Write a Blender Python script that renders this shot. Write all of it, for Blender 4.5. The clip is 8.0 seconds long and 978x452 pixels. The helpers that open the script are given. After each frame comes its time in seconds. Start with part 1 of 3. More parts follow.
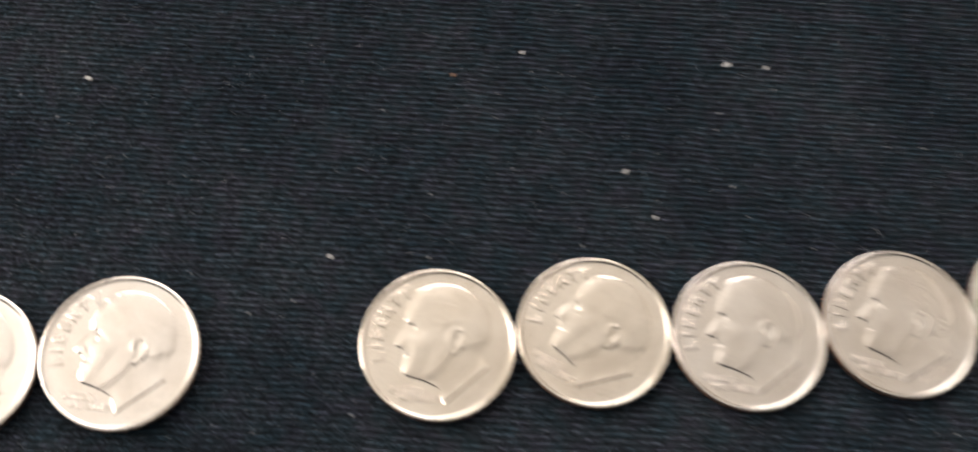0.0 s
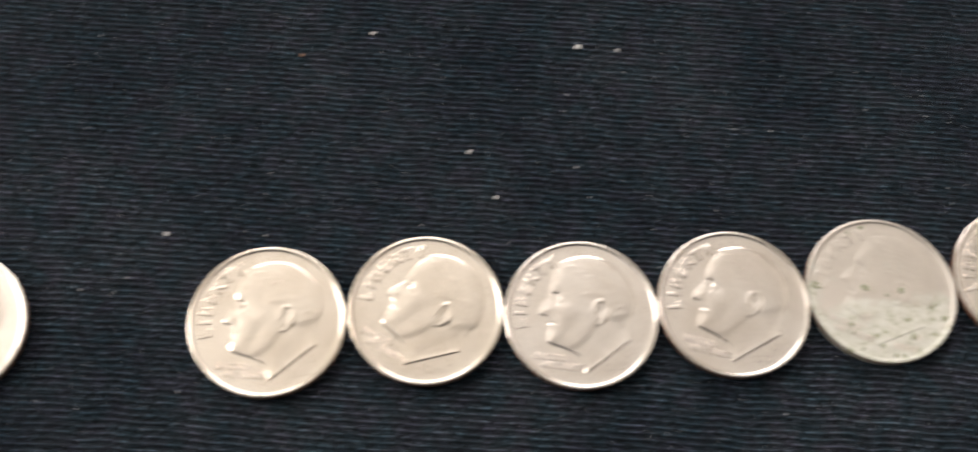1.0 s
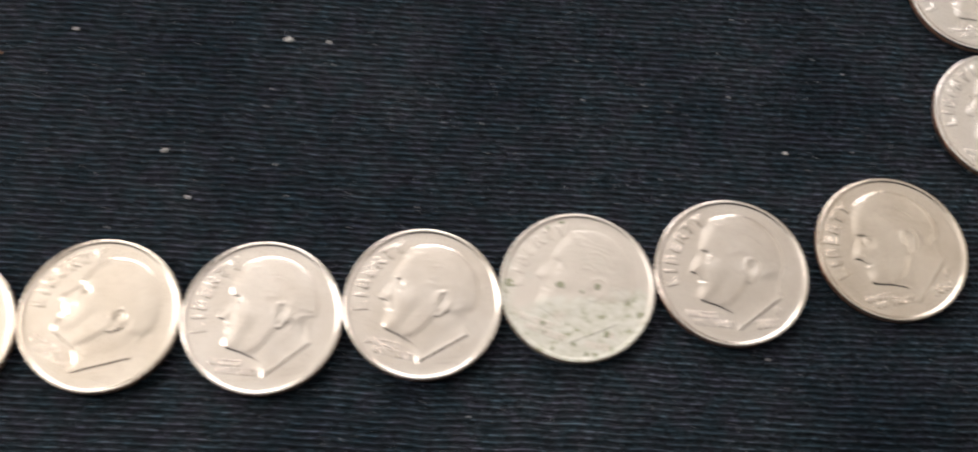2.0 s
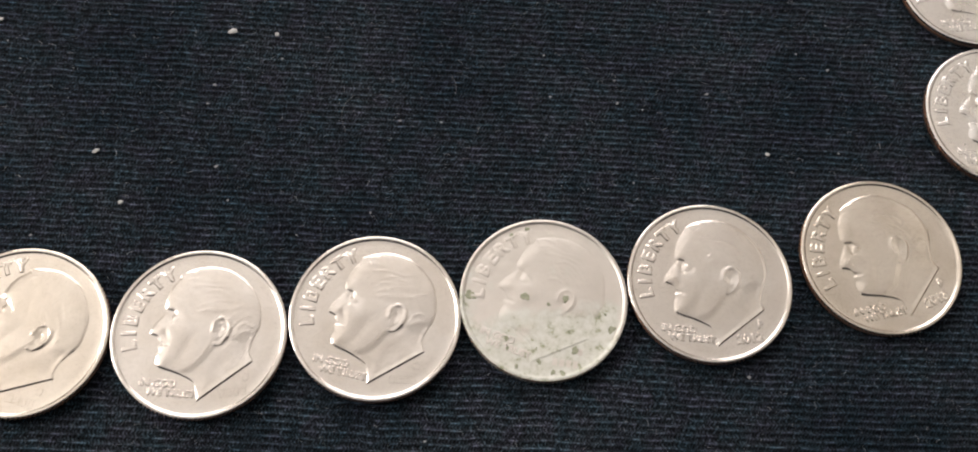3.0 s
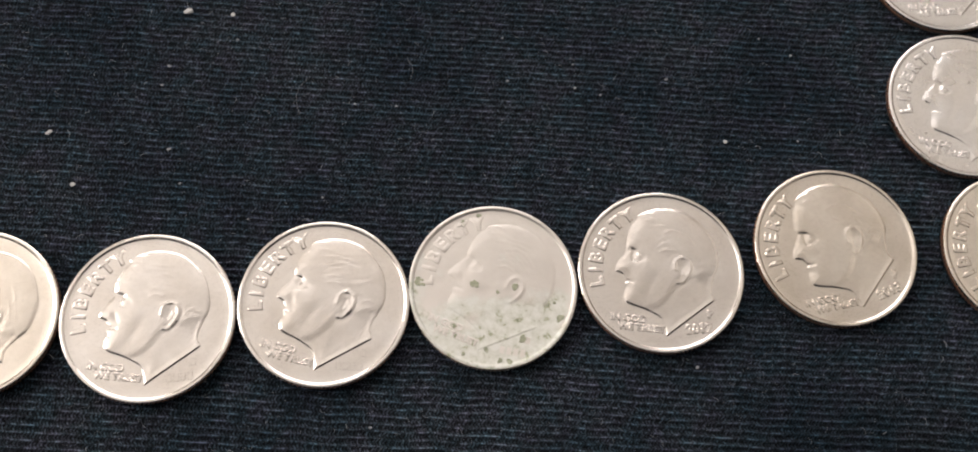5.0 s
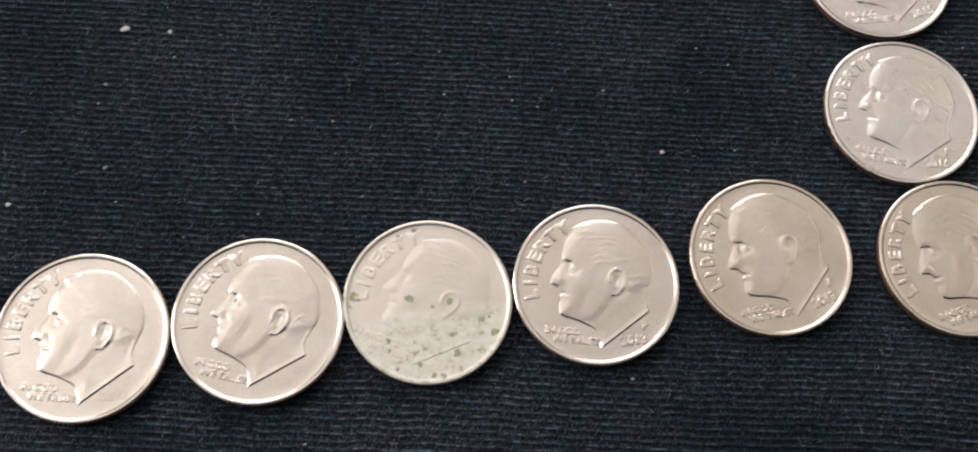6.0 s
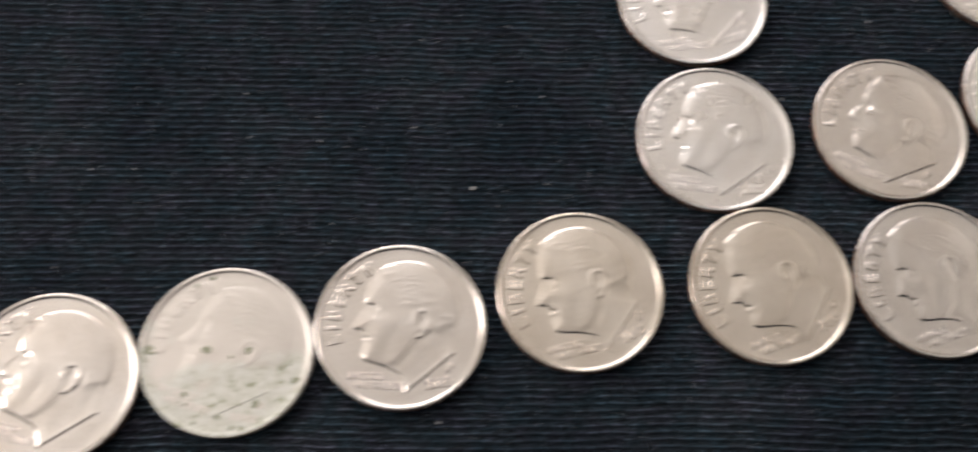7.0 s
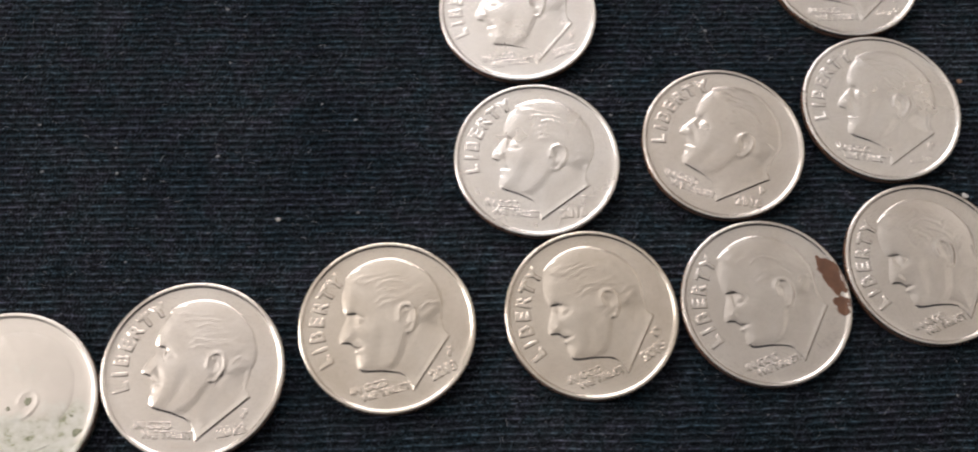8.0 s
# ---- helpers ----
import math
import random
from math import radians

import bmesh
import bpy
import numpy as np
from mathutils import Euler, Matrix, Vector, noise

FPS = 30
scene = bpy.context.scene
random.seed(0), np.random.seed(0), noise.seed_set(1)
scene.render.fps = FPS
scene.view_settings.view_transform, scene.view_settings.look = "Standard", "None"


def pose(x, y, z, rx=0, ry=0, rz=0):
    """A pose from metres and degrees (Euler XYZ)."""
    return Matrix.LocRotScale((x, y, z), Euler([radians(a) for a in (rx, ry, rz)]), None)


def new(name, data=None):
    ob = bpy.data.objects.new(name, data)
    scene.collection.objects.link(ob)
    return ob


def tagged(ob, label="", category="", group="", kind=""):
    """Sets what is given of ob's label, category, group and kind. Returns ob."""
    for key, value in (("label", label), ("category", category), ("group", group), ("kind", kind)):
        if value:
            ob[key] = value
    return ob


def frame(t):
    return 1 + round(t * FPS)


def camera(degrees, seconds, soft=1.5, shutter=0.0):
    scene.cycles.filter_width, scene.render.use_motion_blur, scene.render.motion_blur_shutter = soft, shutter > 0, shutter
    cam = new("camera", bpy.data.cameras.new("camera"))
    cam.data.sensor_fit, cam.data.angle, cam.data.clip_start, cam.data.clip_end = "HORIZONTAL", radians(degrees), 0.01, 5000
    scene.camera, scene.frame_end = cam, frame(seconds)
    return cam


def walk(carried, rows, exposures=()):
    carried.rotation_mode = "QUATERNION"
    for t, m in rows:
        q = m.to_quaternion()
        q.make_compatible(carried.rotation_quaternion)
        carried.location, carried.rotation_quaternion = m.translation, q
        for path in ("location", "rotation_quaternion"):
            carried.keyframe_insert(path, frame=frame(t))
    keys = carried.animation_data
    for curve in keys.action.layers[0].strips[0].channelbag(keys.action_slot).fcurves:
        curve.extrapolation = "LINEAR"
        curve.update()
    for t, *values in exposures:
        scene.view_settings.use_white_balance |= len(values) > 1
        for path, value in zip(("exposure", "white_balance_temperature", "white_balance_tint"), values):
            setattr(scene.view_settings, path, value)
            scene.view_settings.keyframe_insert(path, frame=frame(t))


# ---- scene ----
# ---- path ----
PATH = [
    (-0.1, pose(-0.00034, -0.02710, 0.11392, 21.327, -1.901, 0.695)),
    (0.0, pose(0.00248, -0.03015, 0.11563, 21.327, -1.901, 0.695)),
    (0.1, pose(0.00530, -0.03169, 0.11734, 21.753, -1.795, 0.711)),
    (0.3, pose(0.00809, -0.03460, 0.11432, 21.967, -2.055, 1.602)),
    (0.5, pose(0.01390, -0.03418, 0.11495, 21.565, -1.093, 1.752)),
    (0.7, pose(0.01557, -0.03281, 0.11439, 21.349, -2.483, 1.016)),
    (1.0, pose(0.02158, -0.03300, 0.11498, 21.723, -2.198, 0.892)),
    (1.2, pose(0.02864, -0.03046, 0.11138, 21.852, -2.691, 0.036)),
    (1.5, pose(0.04364, -0.03070, 0.11320, 21.439, -1.678, 0.513)),
    (1.8, pose(0.05337, -0.03067, 0.11507, 21.191, -1.412, 0.212)),
    (2.0, pose(0.05774, -0.02979, 0.11332, 20.894, -2.027, -0.040)),
    (2.2, pose(0.06038, -0.03158, 0.11077, 21.849, -2.144, -0.461)),
    (3.3, pose(0.06041, -0.02307, 0.10472, 19.472, -3.194, -0.295)),
    (3.5, pose(0.06012, -0.02171, 0.10617, 18.523, -2.170, 0.162)),
    (3.8, pose(0.06582, -0.02037, 0.10625, 18.565, -2.130, -0.362)),
    (4.0, pose(0.06888, -0.02114, 0.10790, 18.945, -2.127, -0.763)),
    (4.2, pose(0.06676, -0.02368, 0.10602, 19.017, -2.399, 0.010)),
    (5.3, pose(0.06775, -0.02245, 0.10639, 18.379, -2.473, 0.362)),
    (5.5, pose(0.06877, -0.02242, 0.10736, 18.477, -2.452, 0.129)),
    (6.0, pose(0.07406, -0.02123, 0.10712, 18.464, -2.247, -0.426)),
    (6.5, pose(0.07787, -0.02027, 0.10572, 18.717, -2.551, -0.855)),
    (7.0, pose(0.09290, -0.01884, 0.10664, 19.651, -2.749, -2.854)),
    (7.3, pose(0.10108, -0.01680, 0.10525, 19.309, -2.517, -3.115)),
    (7.5, pose(0.10547, -0.01378, 0.10308, 19.183, -3.339, -4.511)),
    (8.0, pose(0.11295, -0.01506, 0.10262, 19.783, -2.618, -4.474)),
]
LENS = 51.03
# ---- end of path ----
cam = camera(LENS, 8.0, soft=1.9, shutter=0.75)
walk(cam, PATH, [(0.0, 0.27, 6720, 8), (1.0, 0.27, 6680, 8), (2.2, 0.14, 6580, 9), (3.5, 0.05, 6500, 9),
                 (5.5, 0.08, 6500, 10), (8.0, -0.16, 6440, 10)])

# ---- world, window light ----
world = bpy.data.worlds.new("world")
scene.world = world
world.use_nodes = True
wn = world.node_tree.nodes
sky = wn.new("ShaderNodeTexSky")
sky.sky_type, sky.sun_disc = "NISHITA", False
sky.sun_elevation, sky.sun_rotation = radians(35), radians(-70)
wn["Background"].inputs["Strength"].default_value = 0.08
world.node_tree.links.new(sky.outputs["Color"], wn["Background"].inputs["Color"])

# two windows in the corner of the room: a wide one in the north wall, a smaller one in the west wall
NORTH_Y, NX0, NX1, NZ0, NZ1 = 2.10, -1.20, 0.80, 0.90, 2.10
WEST_X, WY0, WY1, WZ0, WZ1 = -2.30, -0.10, 1.00, 1.05, 2.20
NORTH_SKY, WEST_SKY = (1.0, 0.925, 0.915), (1.0, 0.915, 0.882)


def window_light(name, width, height, energy, colour, m):
    lamp = bpy.data.lights.new(name, "AREA")
    lamp.shape, lamp.size, lamp.size_y = "RECTANGLE", width, height
    lamp.energy, lamp.color = energy, colour
    new(name, lamp).matrix_world = m


window_light("north_daylight", NX1 - NX0, NZ1 - NZ0, 50.0, NORTH_SKY, pose((NX0 + NX1) / 2, NORTH_Y + 0.02, (NZ0 + NZ1) / 2, -90, 0, 0))
window_light("west_daylight", WZ1 - WZ0, WY1 - WY0, 64.0, WEST_SKY, pose(WEST_X - 0.02, (WY0 + WY1) / 2, (WZ0 + WZ1) / 2, 0, -90, 0))


# ---- materials ----
def material(name):
    m = bpy.data.materials.new(name)
    m.use_nodes = True
    nt = m.node_tree
    return m, nt, nt.nodes["Principled BSDF"]


def node(nt, kind, **values):
    n = nt.nodes.new(kind)
    for key, value in values.items():
        n.inputs[key].default_value = value
    return n


def ramp(nt, src, stops):
    r = nt.nodes.new("ShaderNodeValToRGB")
    e = r.color_ramp.elements
    e[0].position, e[0].color = stops[0]
    e[1].position, e[1].color = stops[-1]
    for p, c in stops[1:-1]:
        e.new(p).color = c
    nt.links.new(src, r.inputs["Fac"])
    return r.outputs["Color"]


def mix(nt, a, b, fac, mode="MIX"):
    m = nt.nodes.new("ShaderNodeMix")
    m.data_type, m.blend_type = "RGBA", mode
    for v, i in ((fac, 0), (a, 6), (b, 7)):
        if isinstance(v, (int, float, tuple)):
            m.inputs[i].default_value = v
        else:
            nt.links.new(v, m.inputs[i])
    return m.outputs[2]


def coin_metal(name, tone, worn, rough):
    """Copper-nickel cladding: a satin metal with handling marks and a faint warm tarnish."""
    m, nt, b = material(name)
    geo = nt.nodes.new("ShaderNodeNewGeometry")
    pos = geo.outputs["Position"]
    coarse = node(nt, "ShaderNodeTexNoise", Scale=170.0, Detail=4.0, Roughness=0.6)
    fine = node(nt, "ShaderNodeTexNoise", Scale=2600.0, Detail=4.0, Roughness=0.7)
    for n in (coarse, fine):
        nt.links.new(pos, n.inputs["Vector"])
    stain = ramp(nt, coarse.outputs["Fac"], [(0.35, (*tone, 1)), (0.72, (tone[0] * worn, tone[1] * worn * 0.97, tone[2] * worn * 0.93, 1))])
    speck = ramp(nt, fine.outputs["Fac"], [(0.25, (0.86, 0.86, 0.85, 1)), (0.6, (1, 1, 1, 1))])
    b.inputs["Metallic"].default_value = 1.0
    nt.links.new(mix(nt, stain, speck, 0.7, "MULTIPLY"), b.inputs["Base Color"])
    mr = node(nt, "ShaderNodeMapRange")
    mr.inputs["To Min"].default_value, mr.inputs["To Max"].default_value = rough - 0.06, rough + 0.08
    nt.links.new(coarse.outputs["Fac"], mr.inputs["Value"])
    nt.links.new(mr.outputs["Result"], b.inputs["Roughness"])
    bump = node(nt, "ShaderNodeBump", Strength=0.25, Distance=0.00003)
    nt.links.new(fine.outputs["Fac"], bump.inputs["Height"])
    nt.links.new(bump.outputs["Normal"], b.inputs["Normal"])
    return m


NICKEL = coin_metal("nickel_cladding", (0.68, 0.645, 0.605), 0.85, 0.20)
COPPER = coin_metal("copper_core", (0.52, 0.27, 0.17), 0.7, 0.4)
NICKEL_WARM = coin_metal("nickel_cladding_warm", (0.68, 0.63, 0.56), 0.82, 0.21)
# brighter copy for the upper coins: north light put into the metal's tone
NICKEL_LIT = coin_metal("nickel_cladding_lit", (0.715, 0.70, 0.68), 0.90, 0.25)
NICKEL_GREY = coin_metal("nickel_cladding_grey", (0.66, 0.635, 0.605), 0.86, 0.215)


def corroded():
    """Dull metal with a chalky grey-green crust in patches."""
    m, nt, b = material("corroded_nickel")
    tc = nt.nodes.new("ShaderNodeTexCoord")
    n1 = node(nt, "ShaderNodeTexNoise", Scale=230.0, Detail=5.0, Roughness=0.6)
    n2 = node(nt, "ShaderNodeTexNoise", Scale=900.0, Detail=4.0, Roughness=0.7)
    for n in (n1, n2):
        nt.links.new(tc.outputs["Object"], n.inputs["Vector"])
    sep = nt.nodes.new("ShaderNodeSeparateXYZ")
    nt.links.new(tc.outputs["Object"], sep.inputs["Vector"])
    drift = node(nt, "ShaderNodeMath")
    drift.operation = "MULTIPLY_ADD"
    drift.inputs[1].default_value, drift.inputs[2].default_value = -38.0, -0.065
    nt.links.new(sep.outputs["Y"], drift.inputs[0])
    total = node(nt, "ShaderNodeMath")
    nt.links.new(n1.outputs["Fac"], total.inputs[0])
    nt.links.new(drift.outputs[0], total.inputs[1])
    mask = ramp(nt, total.outputs[0], [(0.44, (0, 0, 0, 1)), (0.56, (1, 1, 1, 1))])
    crust = ramp(nt, n2.outputs["Fac"], [(0.30, (0.20, 0.215, 0.14, 1)), (0.37, (0.36, 0.37, 0.27, 1)), (0.43, (0.52, 0.52, 0.455, 1)), (0.60, (0.60, 0.60, 0.55, 1))])
    metal = ramp(nt, n1.outputs["Fac"], [(0.3, (0.61, 0.575, 0.53, 1)), (0.7, (0.54, 0.51, 0.465, 1))])
    nt.links.new(mix(nt, metal, crust, mask), b.inputs["Base Color"])
    inv = node(nt, "ShaderNodeMapRange")
    inv.inputs["To Min"].default_value, inv.inputs["To Max"].default_value = 1.0, 0.55
    nt.links.new(mask, inv.inputs["Value"])
    nt.links.new(inv.outputs["Result"], b.inputs["Metallic"])
    rg = node(nt, "ShaderNodeMapRange")
    rg.inputs["To Min"].default_value, rg.inputs["To Max"].default_value = 0.40, 0.66
    nt.links.new(mask, rg.inputs["Value"])
    nt.links.new(rg.outputs["Result"], b.inputs["Roughness"])
    bump = node(nt, "ShaderNodeBump", Strength=0.4, Distance=0.00006)
    nt.links.new(n2.outputs["Fac"], bump.inputs["Height"])
    nt.links.new(bump.outputs["Normal"], b.inputs["Normal"])
    return m


CORRODED = corroded()


def plain(name, colour, colour2, scale, rough, bump_mm=0.02, sheen=0.0):
    m, nt, b = material(name)
    tc = nt.nodes.new("ShaderNodeNewGeometry")
    n = node(nt, "ShaderNodeTexNoise", Scale=scale, Detail=5.0, Roughness=0.65)
    nt.links.new(tc.outputs["Position"], n.inputs["Vector"])
    nt.links.new(ramp(nt, n.outputs["Fac"], [(0.3, (*colour, 1)), (0.7, (*colour2, 1))]), b.inputs["Base Color"])
    b.inputs["Roughness"].default_value = rough
    b.inputs["Sheen Weight"].default_value = sheen
    bump = node(nt, "ShaderNodeBump", Strength=0.5, Distance=bump_mm / 1000)
    nt.links.new(n.outputs["Fac"], bump.inputs["Height"])
    nt.links.new(bump.outputs["Normal"], b.inputs["Normal"])
    return m


RUST = plain("brown_residue", (0.075, 0.032, 0.016), (0.13, 0.058, 0.03), 900.0, 0.6, 0.05)
GRIME = plain("dark_grime", (0.15, 0.165, 0.10), (0.38, 0.39, 0.29), 2200.0, 0.8, 0.05)
LINT = plain("pale_lint", (0.34, 0.34, 0.33), (0.54, 0.54, 0.51), 3000.0, 0.9, 0.05, 0.3)
LINT_GREY = plain("grey_lint", (0.16, 0.17, 0.18), (0.34, 0.35, 0.35), 3000.0, 0.9, 0.05, 0.2)
LINT_BROWN = plain("brown_crumb", (0.16, 0.09, 0.05), (0.26, 0.15, 0.09), 2500.0, 0.9, 0.05)
FUZZ = plain("dark_fuzz", (0.05, 0.055, 0.06), (0.14, 0.145, 0.15), 900.0, 0.9, 0.02, 0.3)
WALL = plain("wall_paint", (0.72, 0.70, 0.66), (0.76, 0.74, 0.70), 6.0, 0.85, 0.3)
# near-black, so that coin slopes turned south reflect dark
WALL_DARK = plain("dark_reflection_wall", (0.028, 0.030, 0.036), (0.038, 0.040, 0.048), 6.0, 0.8, 0.3)
# for the added low band that steep coin edges mirror
WALL_BROWN = plain("brown_reflection_band", (0.13, 0.105, 0.085), (0.16, 0.13, 0.105), 6.0, 0.8, 0.3)
CEILING = plain("ceiling_paint", (0.80, 0.79, 0.76), (0.84, 0.83, 0.80), 9.0, 0.9, 0.3)
FLOOR = plain("carpet", (0.10, 0.09, 0.08), (0.17, 0.15, 0.13), 220.0, 0.95, 3.0)


def maths(nt, op, a, b=0.0, c=0.0):
    n = nt.nodes.new("ShaderNodeMath")
    n.operation = op
    for i, v in enumerate((a, b, c)):
        if isinstance(v, (int, float)):
            n.inputs[i].default_value = v
        else:
            nt.links.new(v, n.inputs[i])
    return n.outputs[0]


def knit():
    """Black ribbed cotton jersey, faded and fuzzy in patches: rib crests painted as if lit, slanting stitches with
    painted dark gaps.
    The cloth's own map gives ribs across (v) and lengths of a rib's width along them (u)."""
    m, nt, b = material("black_rib_knit")
    pos = nt.nodes.new("ShaderNodeNewGeometry").outputs["Position"]
    uv = nt.nodes.new("ShaderNodeUVMap")
    uv.uv_map = "ribs"
    sep = nt.nodes.new("ShaderNodeSeparateXYZ")
    nt.links.new(uv.outputs["UV"], sep.inputs["Vector"])
    u, v = sep.outputs["X"], sep.outputs["Y"]

    def blotch(scale, detail=4.0, stretch=None):
        n = node(nt, "ShaderNodeTexNoise", Scale=scale, Detail=detail, Roughness=0.68)
        if stretch:
            mp = node(nt, "ShaderNodeMapping")
            mp.inputs["Scale"].default_value = stretch
            nt.links.new(pos, mp.inputs["Vector"])
            nt.links.new(mp.outputs["Vector"], n.inputs["Vector"])
        else:
            nt.links.new(pos, n.inputs["Vector"])
        return n.outputs["Fac"]
    fade, patch, thread, fluff = blotch(45.0), blotch(330.0, 3.0), blotch(3000.0, 4.0), blotch(1.0, 4.0, (900, 2200, 0))
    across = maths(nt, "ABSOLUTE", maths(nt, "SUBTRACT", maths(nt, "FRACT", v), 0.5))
    # pale band along each rib crest: the light it catches, put into the colour
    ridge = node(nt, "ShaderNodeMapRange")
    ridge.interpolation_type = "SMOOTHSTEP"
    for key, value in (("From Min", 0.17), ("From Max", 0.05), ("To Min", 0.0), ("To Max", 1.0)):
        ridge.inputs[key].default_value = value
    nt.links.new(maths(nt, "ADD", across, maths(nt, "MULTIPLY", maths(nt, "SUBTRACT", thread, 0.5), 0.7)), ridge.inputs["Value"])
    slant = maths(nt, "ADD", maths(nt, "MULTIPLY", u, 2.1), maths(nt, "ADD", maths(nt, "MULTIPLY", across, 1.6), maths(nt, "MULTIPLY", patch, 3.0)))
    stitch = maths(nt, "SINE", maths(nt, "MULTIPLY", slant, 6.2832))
    c1 = ramp(nt, fade, [(0.36, (0.0100, 0.0156, 0.0216, 1)), (0.64, (0.0212, 0.0276, 0.0344, 1))])
    tint = ramp(nt, patch, [(0.40, (0.76, 0.96, 1.00, 1)), (0.5, (1, 1, 1, 1)), (0.62, (1.18, 0.99, 1.08, 1))])
    # furrow shade between stitches painted in, then the broken bright crest on top
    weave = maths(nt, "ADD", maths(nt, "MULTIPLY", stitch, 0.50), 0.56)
    lit_thread = ramp(nt, fluff, [(0.40, (0.15, 0.15, 0.15, 1)), (0.5, (1.0, 1.0, 1.0, 1)), (0.62, (3.8, 3.8, 3.8, 1))])
    worn = maths(nt, "ADD", weave, maths(nt, "MULTIPLY", ridge.outputs["Result"], lit_thread))
    grain = ramp(nt, thread, [(0.36, (0.10, 0.10, 0.10, 1)), (0.5, (0.9, 0.9, 0.9, 1)), (0.66, (4.6, 4.6, 4.6, 1))])
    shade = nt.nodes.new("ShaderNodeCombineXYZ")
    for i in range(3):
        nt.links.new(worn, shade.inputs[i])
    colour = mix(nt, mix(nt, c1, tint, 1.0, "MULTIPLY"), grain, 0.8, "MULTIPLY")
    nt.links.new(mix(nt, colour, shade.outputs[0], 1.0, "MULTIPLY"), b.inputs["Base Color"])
    b.inputs["Roughness"].default_value = 0.70
    b.inputs["Specular IOR Level"].default_value = 0.06
    bump = node(nt, "ShaderNodeBump", Strength=0.9, Distance=0.00020)
    nt.links.new(maths(nt, "ADD", thread, maths(nt, "MULTIPLY", stitch, 0.22)), bump.inputs["Height"])
    nt.links.new(bump.outputs["Normal"], b.inputs["Normal"])
    return m


KNIT = knit()


# ---- mesh helpers ----
def mesh_from(name, verts, faces, mat, sharp=None):
    me = bpy.data.meshes.new(name)
    me.from_pydata(verts, [], faces)
    me.materials.append(mat)
    me.polygons.foreach_set("use_smooth", [True] * len(me.polygons))
    if sharp:
        me.set_sharp_from_angle(angle=radians(sharp))
    me.update()
    return me


def part(name, me, parent, label="", m=None):
    ob = new(name, me)
    ob.parent = parent
    if m is not None:
        ob.matrix_basis = m
    return tagged(ob, label) if label else ob


def box(name, x0, x1, y0, y1, z0, z1, mat, label=""):
    v = [(x, y, z) for x in (x0, x1) for y in (y0, y1) for z in (z0, z1)]
    fc = [(0, 1, 3, 2), (4, 6, 7, 5), (0, 4, 5, 1), (2, 3, 7, 6), (0, 2, 6, 4), (1, 5, 7, 3)]
    me = bpy.data.meshes.new(name)
    me.from_pydata(v, [], fc)
    me.materials.append(mat)
    return tagged(new(name, me), label or name.replace("_", " "), "", "", "structure")


# ---- the room that closes the place ----
X0, X1, Y0, Y1, H, T = WEST_X, 1.7, -0.60, NORTH_Y, 2.5, 0.12
box("floor", X0 - T, X1 + T, Y0 - T, Y1 + T, -0.13, -0.006, FLOOR, "dark brown carpeted floor under the black cloth")
box("ceiling", X0 - T, X1 + T, Y0 - T, Y1 + T, H, H + T, CEILING, "plain white painted ceiling of the room")
box("wall_east", X1, X1 + T, Y0, Y1, 0.90, H, WALL, "plain off-white painted wall above an added dark band")
# invented dark band out of view: east-facing relief edges reflect it and go dark
box("wall_east_dark_band", X1, X1 + T, Y0, Y1, -0.006, 0.90, WALL_BROWN, "added dark brown band, unseen, that darkens steep coin edges by reflection")
# unseen wall, kept dark and near to give the relief its dark reflections
box("wall_south", X0 - T, X1 + T, Y0 - T, Y0, -0.006, H, WALL_DARK, "unseen charcoal wall set close by to darken reflections in the coins")


def wall_with_opening(name, us, zs, thick, turn):
    """A wall with one window opening through it; us and zs give the wall's ends and the opening."""
    bm = bmesh.new()
    for i in range(3):
        for j in range(3):
            if i == 1 and j == 1:
                continue
            cube = bmesh.ops.create_cube(bm, size=1.0)
            bmesh.ops.transform(bm, verts=cube["verts"], matrix=Matrix.LocRotScale(
                ((us[i] + us[i + 1]) / 2, thick, (zs[j] + zs[j + 1]) / 2), None, (us[i + 1] - us[i], T, zs[j + 1] - zs[j])))
    bmesh.ops.remove_doubles(bm, verts=bm.verts, dist=1e-5)
    seen = {}
    for fa in list(bm.faces):
        seen.setdefault(tuple(round(k, 4) for k in fa.calc_center_median()), []).append(fa)
    bmesh.ops.delete(bm, geom=[fa for group in seen.values() if len(group) > 1 for fa in group], context="FACES")
    if turn:
        bmesh.ops.transform(bm, verts=bm.verts, matrix=Matrix(((0, 1, 0, 0), (1, 0, 0, 0), (0, 0, 1, 0), (0, 0, 0, 1))))
        bmesh.ops.reverse_faces(bm, faces=bm.faces)
    me = bpy.data.meshes.new(name)
    bm.to_mesh(me)
    bm.free()
    me.materials.append(WALL)
    tagged(new(name, me), "off-white wall with a bright window opening", "", "", "structure")


wall_with_opening("wall_north", (X0 - T, NX0, NX1, X1 + T), (-0.006, NZ0, NZ1, H), Y1 + T / 2, False)
wall_with_opening("wall_west", (Y0, WY0, WY1, Y1), (-0.006, WZ0, WZ1, H), X0 - T / 2, True)


# ---- black ribbed cloth ----
RIB, SLOPE = 0.00076, -0.048


